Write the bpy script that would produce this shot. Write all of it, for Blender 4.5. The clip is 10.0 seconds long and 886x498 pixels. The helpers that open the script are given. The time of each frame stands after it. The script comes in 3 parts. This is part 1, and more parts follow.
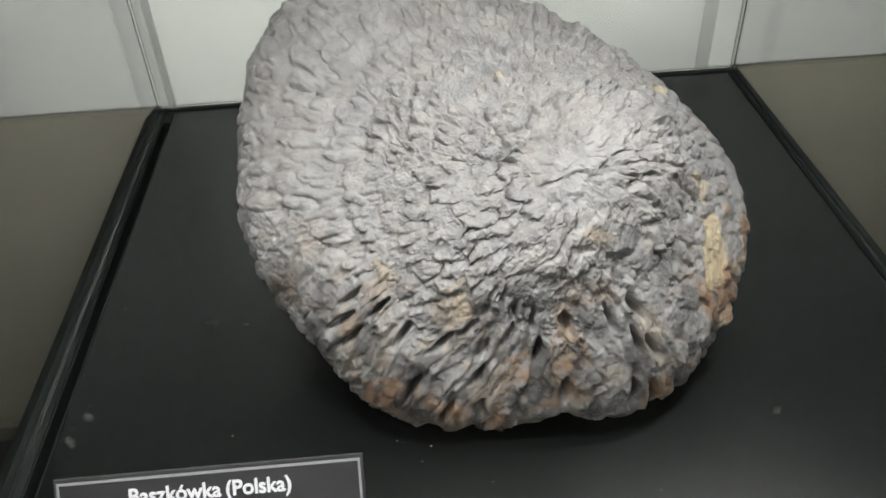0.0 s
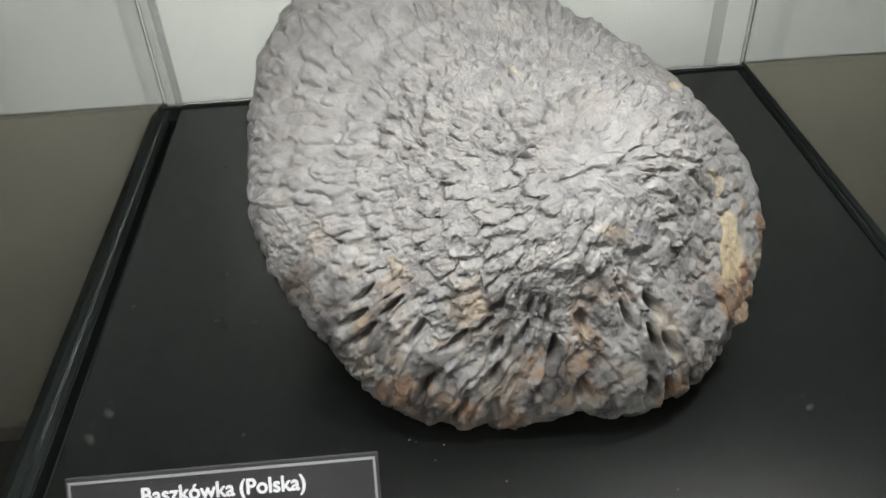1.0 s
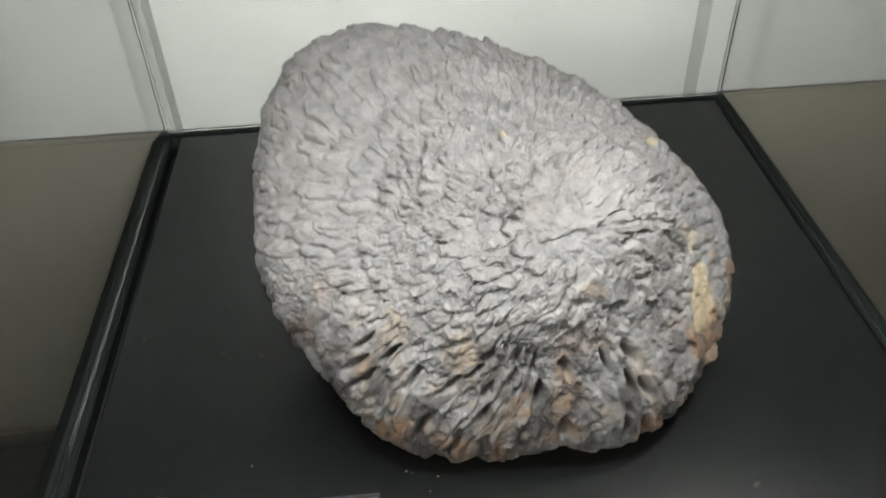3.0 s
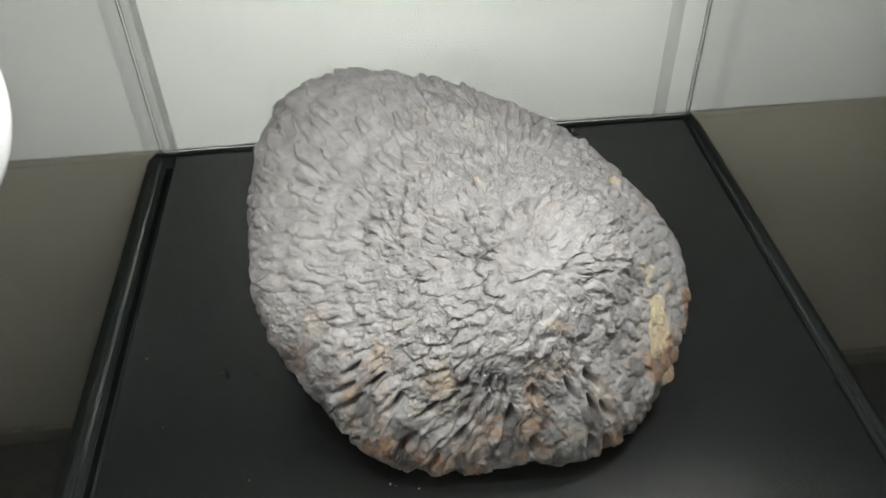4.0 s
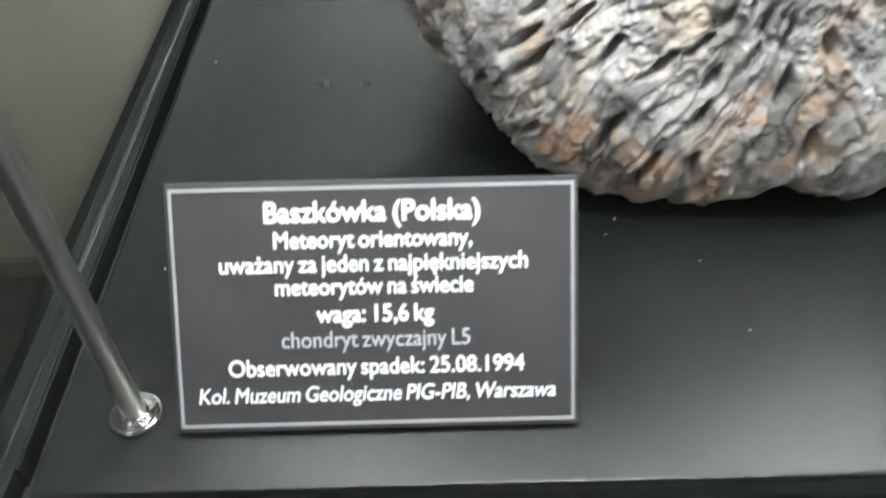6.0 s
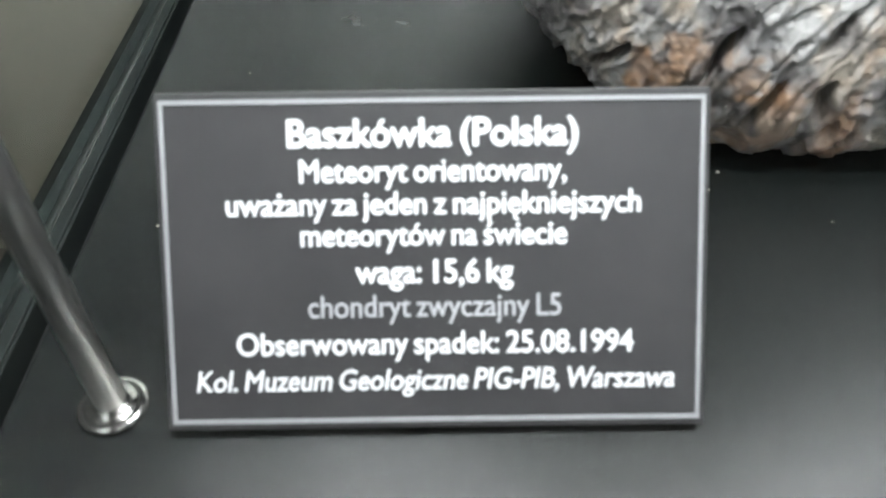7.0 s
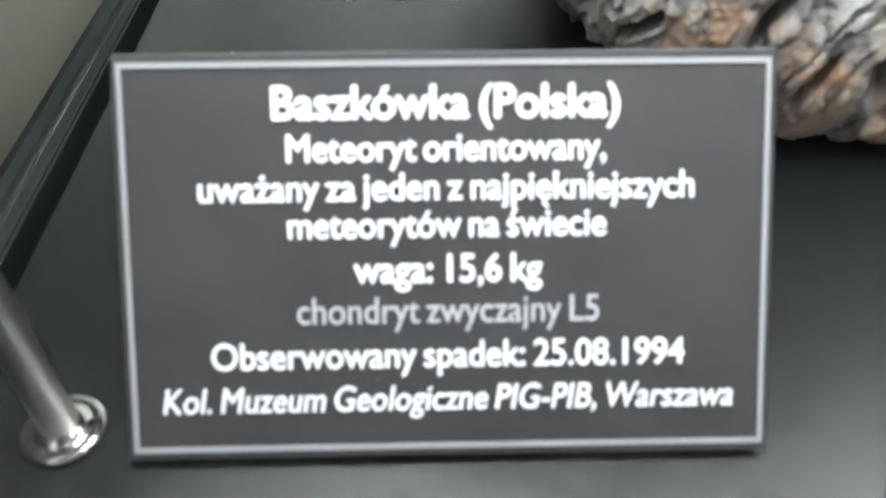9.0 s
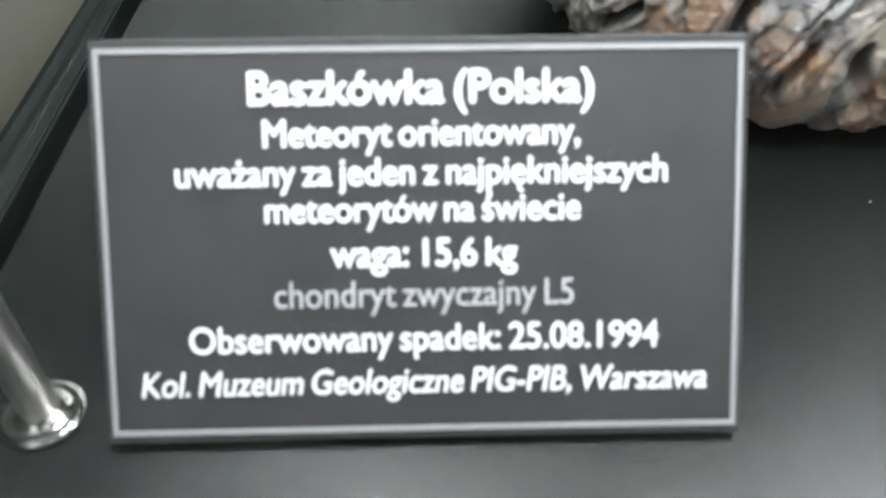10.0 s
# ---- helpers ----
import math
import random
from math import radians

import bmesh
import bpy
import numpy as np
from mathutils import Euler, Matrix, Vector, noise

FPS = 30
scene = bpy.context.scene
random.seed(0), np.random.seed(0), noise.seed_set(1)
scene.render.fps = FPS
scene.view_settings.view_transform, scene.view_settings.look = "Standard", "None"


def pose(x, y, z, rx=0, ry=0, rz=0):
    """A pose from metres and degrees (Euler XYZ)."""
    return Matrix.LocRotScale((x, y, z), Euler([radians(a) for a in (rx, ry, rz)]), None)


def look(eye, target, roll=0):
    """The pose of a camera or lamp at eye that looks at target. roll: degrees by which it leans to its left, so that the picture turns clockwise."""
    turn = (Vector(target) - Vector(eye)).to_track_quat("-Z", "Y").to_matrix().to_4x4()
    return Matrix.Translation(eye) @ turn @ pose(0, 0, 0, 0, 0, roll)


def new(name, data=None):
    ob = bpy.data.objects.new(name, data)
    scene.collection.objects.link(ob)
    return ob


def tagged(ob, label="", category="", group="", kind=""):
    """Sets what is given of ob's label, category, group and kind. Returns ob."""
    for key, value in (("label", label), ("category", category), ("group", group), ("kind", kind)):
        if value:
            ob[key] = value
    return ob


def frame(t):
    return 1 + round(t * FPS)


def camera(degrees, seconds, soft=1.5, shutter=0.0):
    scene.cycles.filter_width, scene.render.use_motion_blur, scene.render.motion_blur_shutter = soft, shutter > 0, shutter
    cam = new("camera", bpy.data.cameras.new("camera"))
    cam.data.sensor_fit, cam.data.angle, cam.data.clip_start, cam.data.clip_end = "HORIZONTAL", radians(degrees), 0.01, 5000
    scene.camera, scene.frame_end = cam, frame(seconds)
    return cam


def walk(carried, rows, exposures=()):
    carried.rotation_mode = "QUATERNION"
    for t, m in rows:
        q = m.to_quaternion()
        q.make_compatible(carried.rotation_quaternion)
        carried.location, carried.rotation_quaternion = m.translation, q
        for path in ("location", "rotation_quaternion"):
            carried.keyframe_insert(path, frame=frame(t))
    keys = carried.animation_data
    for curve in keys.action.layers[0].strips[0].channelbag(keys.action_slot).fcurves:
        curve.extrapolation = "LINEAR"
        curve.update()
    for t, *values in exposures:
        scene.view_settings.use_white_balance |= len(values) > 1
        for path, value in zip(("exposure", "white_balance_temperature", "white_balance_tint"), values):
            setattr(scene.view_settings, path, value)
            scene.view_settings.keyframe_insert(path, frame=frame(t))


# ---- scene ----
cam = camera(56.9, 10.0, soft=1.5, shutter=0.5)
cam.data.dof.use_dof, cam.data.dof.focus_distance, cam.data.dof.aperture_fstop = True, 0.42, 19.0
PATH = [
    (0, (0.2195, -0.1493, 0.3453), (0.2545, 0.627, -0.284), -2.90),
    (0.5, (0.2158, -0.147, 0.3418), (0.2516, 0.629, -0.288), -2.83),
    (1, (0.2128, -0.1466, 0.3416), (0.2478, 0.63, -0.2874), -2.88),
    (1.5, (0.2084, -0.1464, 0.3376), (0.2429, 0.63, -0.2917), -2.92),
    (2, (0.2068, -0.1444, 0.334), (0.2413, 0.6321, -0.2953), -3.01),
    (2.5, (0.2061, -0.1446, 0.3443), (0.2408, 0.6308, -0.2861), -2.96),
    (3, (0.2094, -0.1498, 0.3905), (0.2608, 0.6117, -0.2556), -2.00),
    (3.2, (0.2151, -0.1537, 0.4112), (0.2607, 0.6027, -0.2412), -2.24),
    (4.3, (0.2147, -0.1629, 0.4427), (0.2822, 0.5732, -0.2308), -1.29),
    (4.5, (0.2146, -0.1651, 0.4374), (0.2722, 0.5661, -0.2424), -1.81),
    (5, (0.1914, -0.1687, 0.3749), (0.2426, 0.5607, -0.3072), -1.17),
    (5.5, (0.1653, -0.1512, 0.2919), (0.188, 0.5661, -0.4044), -0.77),
    (6, (0.1465, -0.1295, 0.2261), (0.1563, 0.5843, -0.4742), -0.76),
    (6.2, (0.141, -0.1245, 0.2091), (0.1503, 0.5937, -0.4867), -0.70),
    (7.3, (0.1251, -0.0873, 0.1604), (0.1263, 0.6391, -0.5269), -0.61),
    (7.5, (0.123, -0.0859, 0.1573), (0.1404, 0.643, -0.5271), 0.21),
    (8, (0.1241, -0.0813, 0.1552), (0.1381, 0.6422, -0.5351), 0.07),
    (8.5, (0.1241, -0.0755, 0.148), (0.1408, 0.6495, -0.5406), 0.19),
    (9, (0.1236, -0.0738, 0.1445), (0.1409, 0.6554, -0.5397), 0.12),
    (9.5, (0.1251, -0.0736, 0.1459), (0.1421, 0.6478, -0.5466), 0.17),
    (10, (0.1278, -0.0766, 0.1437), (0.1481, 0.6497, -0.5434), 0.19),
]
EXPOSURES = [(0, -0.05, 6500, 10), (2.5, 0.0, 6500, 10), (4.5, -0.1, 6500, 10), (5, 0.15, 6450, 9), (5.5, 0.55, 6350, 8), (6, 0.95, 6250, 8), (7.5, 0.9, 6150, 8), (10, 0.9, 6150, 8)]
walk(cam, [(t, look(eye, target, roll)) for t, eye, target, roll in PATH], EXPOSURES)

# ---- light ----
world = bpy.data.worlds.new("gallery")
scene.world = world
world.use_nodes = True
world.node_tree.nodes["Background"].inputs[0].default_value = (1.0, 0.9, 0.76, 1)
world.node_tree.nodes["Background"].inputs[1].default_value = 0.022


def area_lamp(name, eye, target, size, watts, colour=(1.0, 0.99, 0.965)):
    data = bpy.data.lights.new(name, "AREA")
    data.shape, data.size, data.energy, data.color = "DISK", size, watts, colour
    ob = new(name, data)
    ob.matrix_world = look(eye, target)
    return ob


# a lamp on the pole at the front corner; out of view in the lid, an added light bar along the front and two round
# downlights
W = 0.5233                                     # outer width of the case
HEAD = (0.0728, 0.040, 0.3281)
# unseen downlights, placed by the two pools of glow at the board's front
DOWNLIGHTS = ((0.080, 0.150, 0.4395), (0.462, 0.165, 0.4395))
area_lamp("lamp_beam", (0.086, 0.048, 0.316), (0.262, 0.26, 0.08), 0.060, 0.36)
# unseen bar, added as key light so the stone's front and top are bright
bar = area_lamp("added_key_bar", (0.268, 0.080, 0.434), (0.268, 0.21, 0.06), 0.25, 1.85)
bar.data.shape, bar.data.size_y = "RECTANGLE", 0.02
for (x, y, z), aim, watts in zip(DOWNLIGHTS, ((0.105, 0.030, 0.0), (0.430, 0.030, 0.0)), (0.24, 0.50)):
    area_lamp("downlight_beam", (x, y, z - 0.0035), aim, 0.050, watts).data.spread = math.radians(100)

# ---- materials ----


def material(name, base=(0.5, 0.5, 0.5), rough=0.5, metal=0.0, spec=0.5):
    m = bpy.data.materials.new(name)
    m.use_nodes = True
    b = m.node_tree.nodes["Principled BSDF"]
    b.inputs["Base Color"].default_value = (*base, 1)
    b.inputs["Roughness"].default_value = rough
    b.inputs["Metallic"].default_value = metal
    b.inputs["Specular IOR Level"].default_value = spec
    return m, m.node_tree.nodes, m.node_tree.links, b


def coords(n, l, scale=(1, 1, 1)):
    tc = n.new("ShaderNodeTexCoord")
    mp = n.new("ShaderNodeMapping")
    mp.inputs["Scale"].default_value = scale
    l.new(tc.outputs["Object"], mp.inputs["Vector"])
    return mp.outputs["Vector"]


def noise_tex(n, l, vec, scale, detail=4, rough=0.55):
    t = n.new("ShaderNodeTexNoise")
    t.inputs["Scale"].default_value, t.inputs["Detail"].default_value, t.inputs["Roughness"].default_value = scale, detail, rough
    l.new(vec, t.inputs["Vector"])
    return t.outputs["Fac"]


def ramp(n, l, fac, stops):
    r = n.new("ShaderNodeValToRGB")
    e = r.color_ramp.elements
    while len(e) < len(stops):
        e.new(0.5)
    for s, (p, c) in zip(e, stops):
        s.position, s.color = p, (*c, 1)
    l.new(fac, r.inputs["Fac"])
    return r.outputs["Color"]


def blend(n, l, fac, a, b, mode="MIX"):
    m = n.new("ShaderNodeMix")
    m.data_type, m.blend_type = "RGBA", mode
    for sock, v in ((m.inputs[0], fac), (m.inputs[6], a), (m.inputs[7], b)):
        if isinstance(v, (int, float)):
            sock.default_value = v
        elif isinstance(v, tuple):
            sock.default_value = (*v, 1)
        else:
            l.new(v, sock)
    return m.outputs[2]


def bump(n, l, b, height, strength, distance, under=None):
    u = n.new("ShaderNodeBump")
    u.inputs["Strength"].default_value, u.inputs["Distance"].default_value = strength, distance
    l.new(height, u.inputs["Height"])
    if under:
        l.new(under, u.inputs["Normal"])
    l.new(u.outputs["Normal"], b.inputs["Normal"])
    return u.outputs["Normal"]


def grey(v):
    return (v, v, v)


def board_material():
    m, n, l, b = material("black_laminate", grey(0.012), 0.25, 0, 0.5)
    v = coords(n, l)
    grain = noise_tex(n, l, v, 1250, 1, 0.5)
    fine = noise_tex(n, l, v, 2600, 2, 0.5)
    smear = noise_tex(n, l, v, 14, 5, 0.6)
    l.new(ramp(n, l, smear, [(0.2, grey(0.245)), (0.85, grey(0.285))]), b.inputs["Roughness"])
    l.new(ramp(n, l, fine, [(0.35, (0.0015, 0.0023, 0.0022)), (0.8, (0.0043, 0.0059, 0.0056))]), b.inputs["Base Color"])
    first = bump(n, l, b, grain, 0.80, 0.00021)
    bump(n, l, b, fine, 0.4, 0.00012, first)
    return m


def frame_material():
    m, n, l, b = material("black_anodised_aluminium", (0.008, 0.011, 0.011), 0.42, 0.0, 0.14)
    v = coords(n, l, (400, 6, 400))
    l.new(ramp(n, l, noise_tex(n, l, v, 1.0, 3), [(0.3, (0.005, 0.007, 0.007)), (0.7, (0.010, 0.013, 0.012))]), b.inputs["Base Color"])
    s = coords(n, l)
    l.new(ramp(n, l, noise_tex(n, l, s, 40, 5), [(0.3, grey(0.50)), (0.7, grey(0.66))]), b.inputs["Roughness"])
    return m


def wall_material():
    m, n, l, b = material("white_wall_paint", grey(0.8), 0.75, 0, 0.3)
    v = coords(n, l)
    l.new(ramp(n, l, noise_tex(n, l, v, 5, 6, 0.6), [(0.3, (0.52, 0.525, 0.50)), (0.7, (0.58, 0.585, 0.56))]), b.inputs["Base Color"])
    bump(n, l, b, noise_tex(n, l, v, 260, 3), 0.15, 0.0008)
    return m


def floor_material():
    m, n, l, b = material("dark_stone_floor", grey(0.05), 0.5)
    v = coords(n, l)
    l.new(ramp(n, l, noise_tex(n, l, v, 90, 5, 0.7), [(0.3, (0.03, 0.028, 0.024)), (0.6, (0.06, 0.055, 0.048)), (0.8, (0.09, 0.085, 0.075))]), b.inputs["Base Color"])
    return m


def skirting_material():
    m, n, l, b = material("brown_stone_skirting", (0.16, 0.14, 0.11), 0.5)
    v = coords(n, l)
    l.new(ramp(n, l, noise_tex(n, l, v, 60, 5, 0.7), [(0.3, (0.11, 0.095, 0.075)), (0.7, (0.2, 0.175, 0.14))]), b.inputs["Base Color"])
    return m


def glass_material():
    m, n, l, b = material("clear_glass", (0.97, 0.99, 0.98), 0.0)
    b.inputs["Transmission Weight"].default_value = 1.0
    b.inputs["IOR"].default_value = 1.45
    return m


def stone_material():
    m, n, l, b = material("fusion_crust", grey(0.2), 0.55, 0, 0.42)
    v = coords(n, l)
    big = noise_tex(n, l, v, 22, 5, 0.6)
    mid = noise_tex(n, l, v, 120, 5, 0.65)
    fine = noise_tex(n, l, v, 700, 4, 0.7)
    col = ramp(n, l, big, [(0.25, (0.160, 0.160, 0.166)), (0.5, (0.252, 0.245, 0.242)), (0.75, (0.30, 0.284, 0.272))])
    col = blend(n, l, 0.55, col, ramp(n, l, mid, [(0.3, (0.115, 0.117, 0.124)), (0.5, (0.255, 0.248, 0.246)), (0.72, (0.37, 0.356, 0.342))]))
    for name, c in (("rust", (0.24, 0.145, 0.085)), ("tan", (0.30, 0.245, 0.185)), ("pale", (0.47, 0.385, 0.255)), ("crust_shade", (0.085, 0.080, 0.080))):
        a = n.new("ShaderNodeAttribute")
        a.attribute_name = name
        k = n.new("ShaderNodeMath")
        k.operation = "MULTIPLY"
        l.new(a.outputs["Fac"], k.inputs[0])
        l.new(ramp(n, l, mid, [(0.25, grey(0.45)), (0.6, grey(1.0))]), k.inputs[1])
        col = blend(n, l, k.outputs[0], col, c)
    # pale crystal specks, with their glints put into the base colour
    glint_specks = ramp(n, l, fine, [(0.64, grey(0.0)), (0.74, grey(1.0))])
    col = blend(n, l, glint_specks, col, (0.58, 0.56, 0.54))
    dark = ramp(n, l, fine, [(0.25, grey(0.55)), (0.42, grey(1.0))])
    col = blend(n, l, 1.0, col, dark, "MULTIPLY")
    l.new(col, b.inputs["Base Color"])
    l.new(ramp(n, l, fine, [(0.3, grey(0.56)), (0.68, grey(0.26))]), b.inputs["Roughness"])
    first = bump(n, l, b, mid, 0.6, 0.0018)
    bump(n, l, b, fine, 0.7, 0.0006, first)
    return m


def chrome_material(name, rough):
    m, n, l, b = material(name, (0.62, 0.61, 0.59), rough, 1.0)
    v = coords(n, l, (500, 500, 12))
    l.new(ramp(n, l, noise_tex(n, l, v, 1.0, 2), [(0.3, grey(rough * 0.92)), (0.7, grey(rough * 1.1))]), b.inputs["Roughness"])
    return m


def card_material():
    m, n, l, b = material("charcoal_card", (0.035, 0.034, 0.037), 0.55, 0, 0.4)
    v = coords(n, l)
    l.new(ramp(n, l, noise_tex(n, l, v, 45, 6, 0.65), [(0.3, (0.025, 0.024, 0.026)), (0.7, (0.035, 0.033, 0.035))]), b.inputs["Base Color"])
    bump(n, l, b, noise_tex(n, l, v, 900, 2), 0.15, 0.0002)
    return m


def lower_wall_material():
    m, n, l, b = material("beige_wall_paint", (0.34, 0.31, 0.25), 0.7, 0, 0.3)
    v = coords(n, l)
    l.new(ramp(n, l, noise_tex(n, l, v, 5, 6, 0.6), [(0.3, (0.325, 0.300, 0.240)), (0.7, (0.39, 0.360, 0.292))]), b.inputs["Base Color"])
    bump(n, l, b, noise_tex(n, l, v, 260, 3), 0.15, 0.0008)
    return m


BEIGE = lower_wall_material()
BOARD, FRAME, WALL, FLOOR, SKIRT = board_material(), frame_material(), wall_material(), floor_material(), skirting_material()
GLASS, STONE, CARD = glass_material(), stone_material(), card_material()
STEEL, COLLAR = chrome_material("brushed_steel", 0.34), chrome_material("polished_chrome", 0.12)
INK = material("white_print", (0.68, 0.68, 0.70), 0.6)[0]
INK_DIM = material("grey_print", (0.36, 0.36, 0.38), 0.6)[0]
LINE = material("silver_print_line", (0.25, 0.25, 0.262), 0.5)[0]
DARK = material("dark_rubber", grey(0.01), 0.7)[0]
WHITE = material("white_enamel", grey(0.75), 0.3)[0]
BAND, kn, kl, kb = material("band_grey", (0.30, 0.31, 0.29), 0.5, 0, 0.2)
kb.inputs["Alpha"].default_value = 0.22
CRUMB = material("pale_crumb", (0.5, 0.46, 0.38), 0.9)[0]
SEAL_DARK = material("grey_gasket", grey(0.55), 0.6)[0]
SMUDGE, sn, sl, sb = material("greasy_smudge", grey(0.6), 0.9)
sb.inputs["Alpha"].default_value = 0.22
GLOW, gn, gl, gb = material("lamp_lens", grey(0.9), 0.4)
gb.inputs["Emission Color"].default_value = (1, 0.99, 0.96, 1)
gb.inputs["Emission Strength"].default_value = 2.0

# ---- building helpers ----


def part(name, bm, mat, parent=None, label="", smooth=False):
    me = bpy.data.meshes.new(name)
    bm.to_mesh(me)
    bm.free()
    me.materials.append(mat)
    if smooth:
        me.polygons.foreach_set("use_smooth", [True] * len(me.polygons))
    ob = new(name, me)
    ob.parent = parent
    if label:
        ob["label"] = label
    return ob


def box(x0, x1, y0, y1, z0, z1, bevel=0.0, seg=2):
    bm = bmesh.new()
    bmesh.ops.create_cube(bm, size=1.0)
    bmesh.ops.scale(bm, vec=(x1 - x0, y1 - y0, z1 - z0), verts=bm.verts)
    bmesh.ops.translate(bm, vec=((x0 + x1) / 2, (y0 + y1) / 2, (z0 + z1) / 2), verts=bm.verts)
    if bevel:
        bmesh.ops.bevel(bm, geom=bm.edges[:], offset=bevel, segments=seg, profile=0.5, affect="EDGES")
    return bm


def lathe(profile, steps=48):
    """A closed turned body round z from (radius, height) pairs."""
    bm = bmesh.new()
    rings = [[bm.verts.new((r * math.cos(2 * math.pi * k / steps), r * math.sin(2 * math.pi * k / steps), z)) for k in range(steps)] for r, z in profile]
    for a, b in zip(rings, rings[1:]):
        for k in range(steps):
            bm.faces.new((a[k], a[(k + 1) % steps], b[(k + 1) % steps], b[k]))
    bm.faces.new(rings[0][::-1])
    bm.faces.new(rings[-1])
    return bm


def empty(name, m=Matrix()):
    ob = new(name)
    ob.matrix_world = m
    ob.empty_display_size = 0.02
    return ob


# ---- the case: plan in metres, board top at z = 0 ----
D = 0.5089                     # front of board to wall
BX0, BX1 = 0.0212, 0.5095      # sides of the board
FLOOR_Z = -0.425

room = {
    "wall_north": (-2.2, 2.8, D + 0.006, D + 0.15, FLOOR_Z, 2.3, BEIGE, "dim beige painted wall below the white backdrop"),
    "wall_south": (-2.2, 2.8, -3.15, -3.0, FLOOR_Z, 2.3, WALL, "off-white painted gallery wall"),
    "wall_west": (-2.35, -2.2, -3.0, D, FLOOR_Z, 2.3, WALL, "off-white painted gallery wall"),
    "wall_east": (2.8, 2.95, -3.0, D, FLOOR_Z, 2.3, WALL, "off-white painted gallery wall"),
}
for name, (x0, x1, y0, y1, z0, z1, mat, text) in room.items():
    tagged(part(name, box(x0, x1, y0, y1, z0, z1), mat), text, "wall", kind="structure")
tagged(part("backdrop", box(-1.4, 2.0, D, D + 0.006, 0.0, 2.0, 0.0006), WALL), "white backdrop panel on the wall behind the case", "backdrop", kind="structure")
tagged(part("ceiling", box(-2.2, 2.8, -3.0, D + 0.15, 2.3, 2.4), WALL), "off-white gallery ceiling", "ceiling", kind="structure")
# glowing panel out of view, added to give the closed room some fill light
tagged(part("fill_panel", box(-1.3, -0.7, -1.6, -1.0, 2.285, 2.299, 0.002), GLOW), "square glowing fill panel added under the ceiling, out of view", "light")
tagged(part("floor", box(-2.2, 2.8, -3.0, D + 0.15, FLOOR_Z - 0.1, FLOOR_Z), FLOOR), "dark speckled stone floor of the gallery", "floor", kind="structure")
for x0, x1 in ((-2.2, -0.003), (W + 0.003, 2.8)):
    tagged(part("baseboard", box(x0, x1, D - 0.004, D + 0.005, FLOOR_Z, FLOOR_Z + 0.025, 0.002), SKIRT), "low brown stone skirting along the wall", "skirting", kind="structure")

case = tagged(empty("display_case"), "black framed glass museum case against a white wall", "display case")
part("plinth", box(0.004, W - 0.004, -0.018, D - 0.004, FLOOR_Z, -0.022, 0.002), FRAME, case, "black plinth body")
part("display_board", box(BX0, BX1, 0.0, D - 0.013, -0.018, 0.0, 0.0016, 3), BOARD, case, "black fine-grained laminate board")
# side rails: outer lip, glass slot, inner lip, then an open groove beside the board
for s, ox in ((1, 0.0), (-1, W)):
    def bx(a, b, y0, y1, z0, z1, bev):
        p, q = sorted((ox + s * a, ox + s * b))
        return box(p, q, y0, y1, z0, z1, bev)
    lip, drop = ((-0.0125, -0.012), (-0.0150, -0.017))[s < 0]
    inner, bed = ((0.0134, 0.0212), (0.0112, 0.0138))[s < 0]
    rail = bmesh.new()
    outline = ((0.0042, -0.030), (0.0042, 0.0004), (0.0004, 0.0004), (-0.0004, -0.0002), (lip, drop), (lip, -0.030))
    ends = [[rail.verts.new((ox + s * a, y, z)) for a, z in outline] for y in (-0.022, D - 0.001)]
    for k in range(6):
        rail.faces.new((ends[0][k], ends[0][(k + 1) % 6], ends[1][(k + 1) % 6], ends[1][k]))
    rail.faces.new(ends[0])
    rail.faces.new(ends[1][::-1])
    bmesh.ops.recalc_face_normals(rail, faces=rail.faces[:])
    part("outer_rail", rail, FRAME, case)
    part("inner_rail", bx(0.0092, inner, -0.022, D - 0.012, -0.022, -0.0004, 0.0006), FRAME, case)
    part("slot_seal", bx(0.0034, 0.0092, -0.022, D - 0.012, -0.022, -0.0030, 0.0004), DARK, case)
    part("groove_bed", bx(inner, bed, -0.022, D - 0.030, -0.024, -0.0110, 0), DARK, case)
    part("groove_lip", bx(inner + 0.0002, inner + 0.0012, 0.01, D - 0.022, -0.0109, -0.0008, 0.0002), FRAME, case)
    part("groove_end", bx(inner, bed, D - 0.030, D - 0.013, -0.022, -0.0006, 0.0006), FRAME, case)
    g = part("side_glass", bx(0.0044, 0.0084, -0.012, D - 0.010, -0.0028, 0.438, 0.0003), GLASS, case, "clear side pane")
    g.visible_shadow = False
part("back_rail", box(0.0034, W - 0.0034, D - 0.012, D - 0.0022, -0.024, 0.0012, 0.0006), FRAME, case)
part("front_rail", box(0.0, W, -0.028, -0.0165, -0.030, -0.0050, 0.0008), FRAME, case)
part("front_slot", box(0.0034, W - 0.0034, -0.0160, -0.0008, -0.030, -0.0135, 0), DARK, case)
fg = part("front_glass", box(0.0090, W - 0.0090, -0.0145, -0.0105, -0.0132, 0.438, 0.0003), GLASS, case, "clear front pane")
fg.visible_shadow = False
bg = part("back_glass", box(0.0090, W - 0.0090, D - 0.0075, D - 0.0035, 0.0014, 0.438, 0.0003), GLASS, case, "clear back pane")
bg.visible_shadow = False
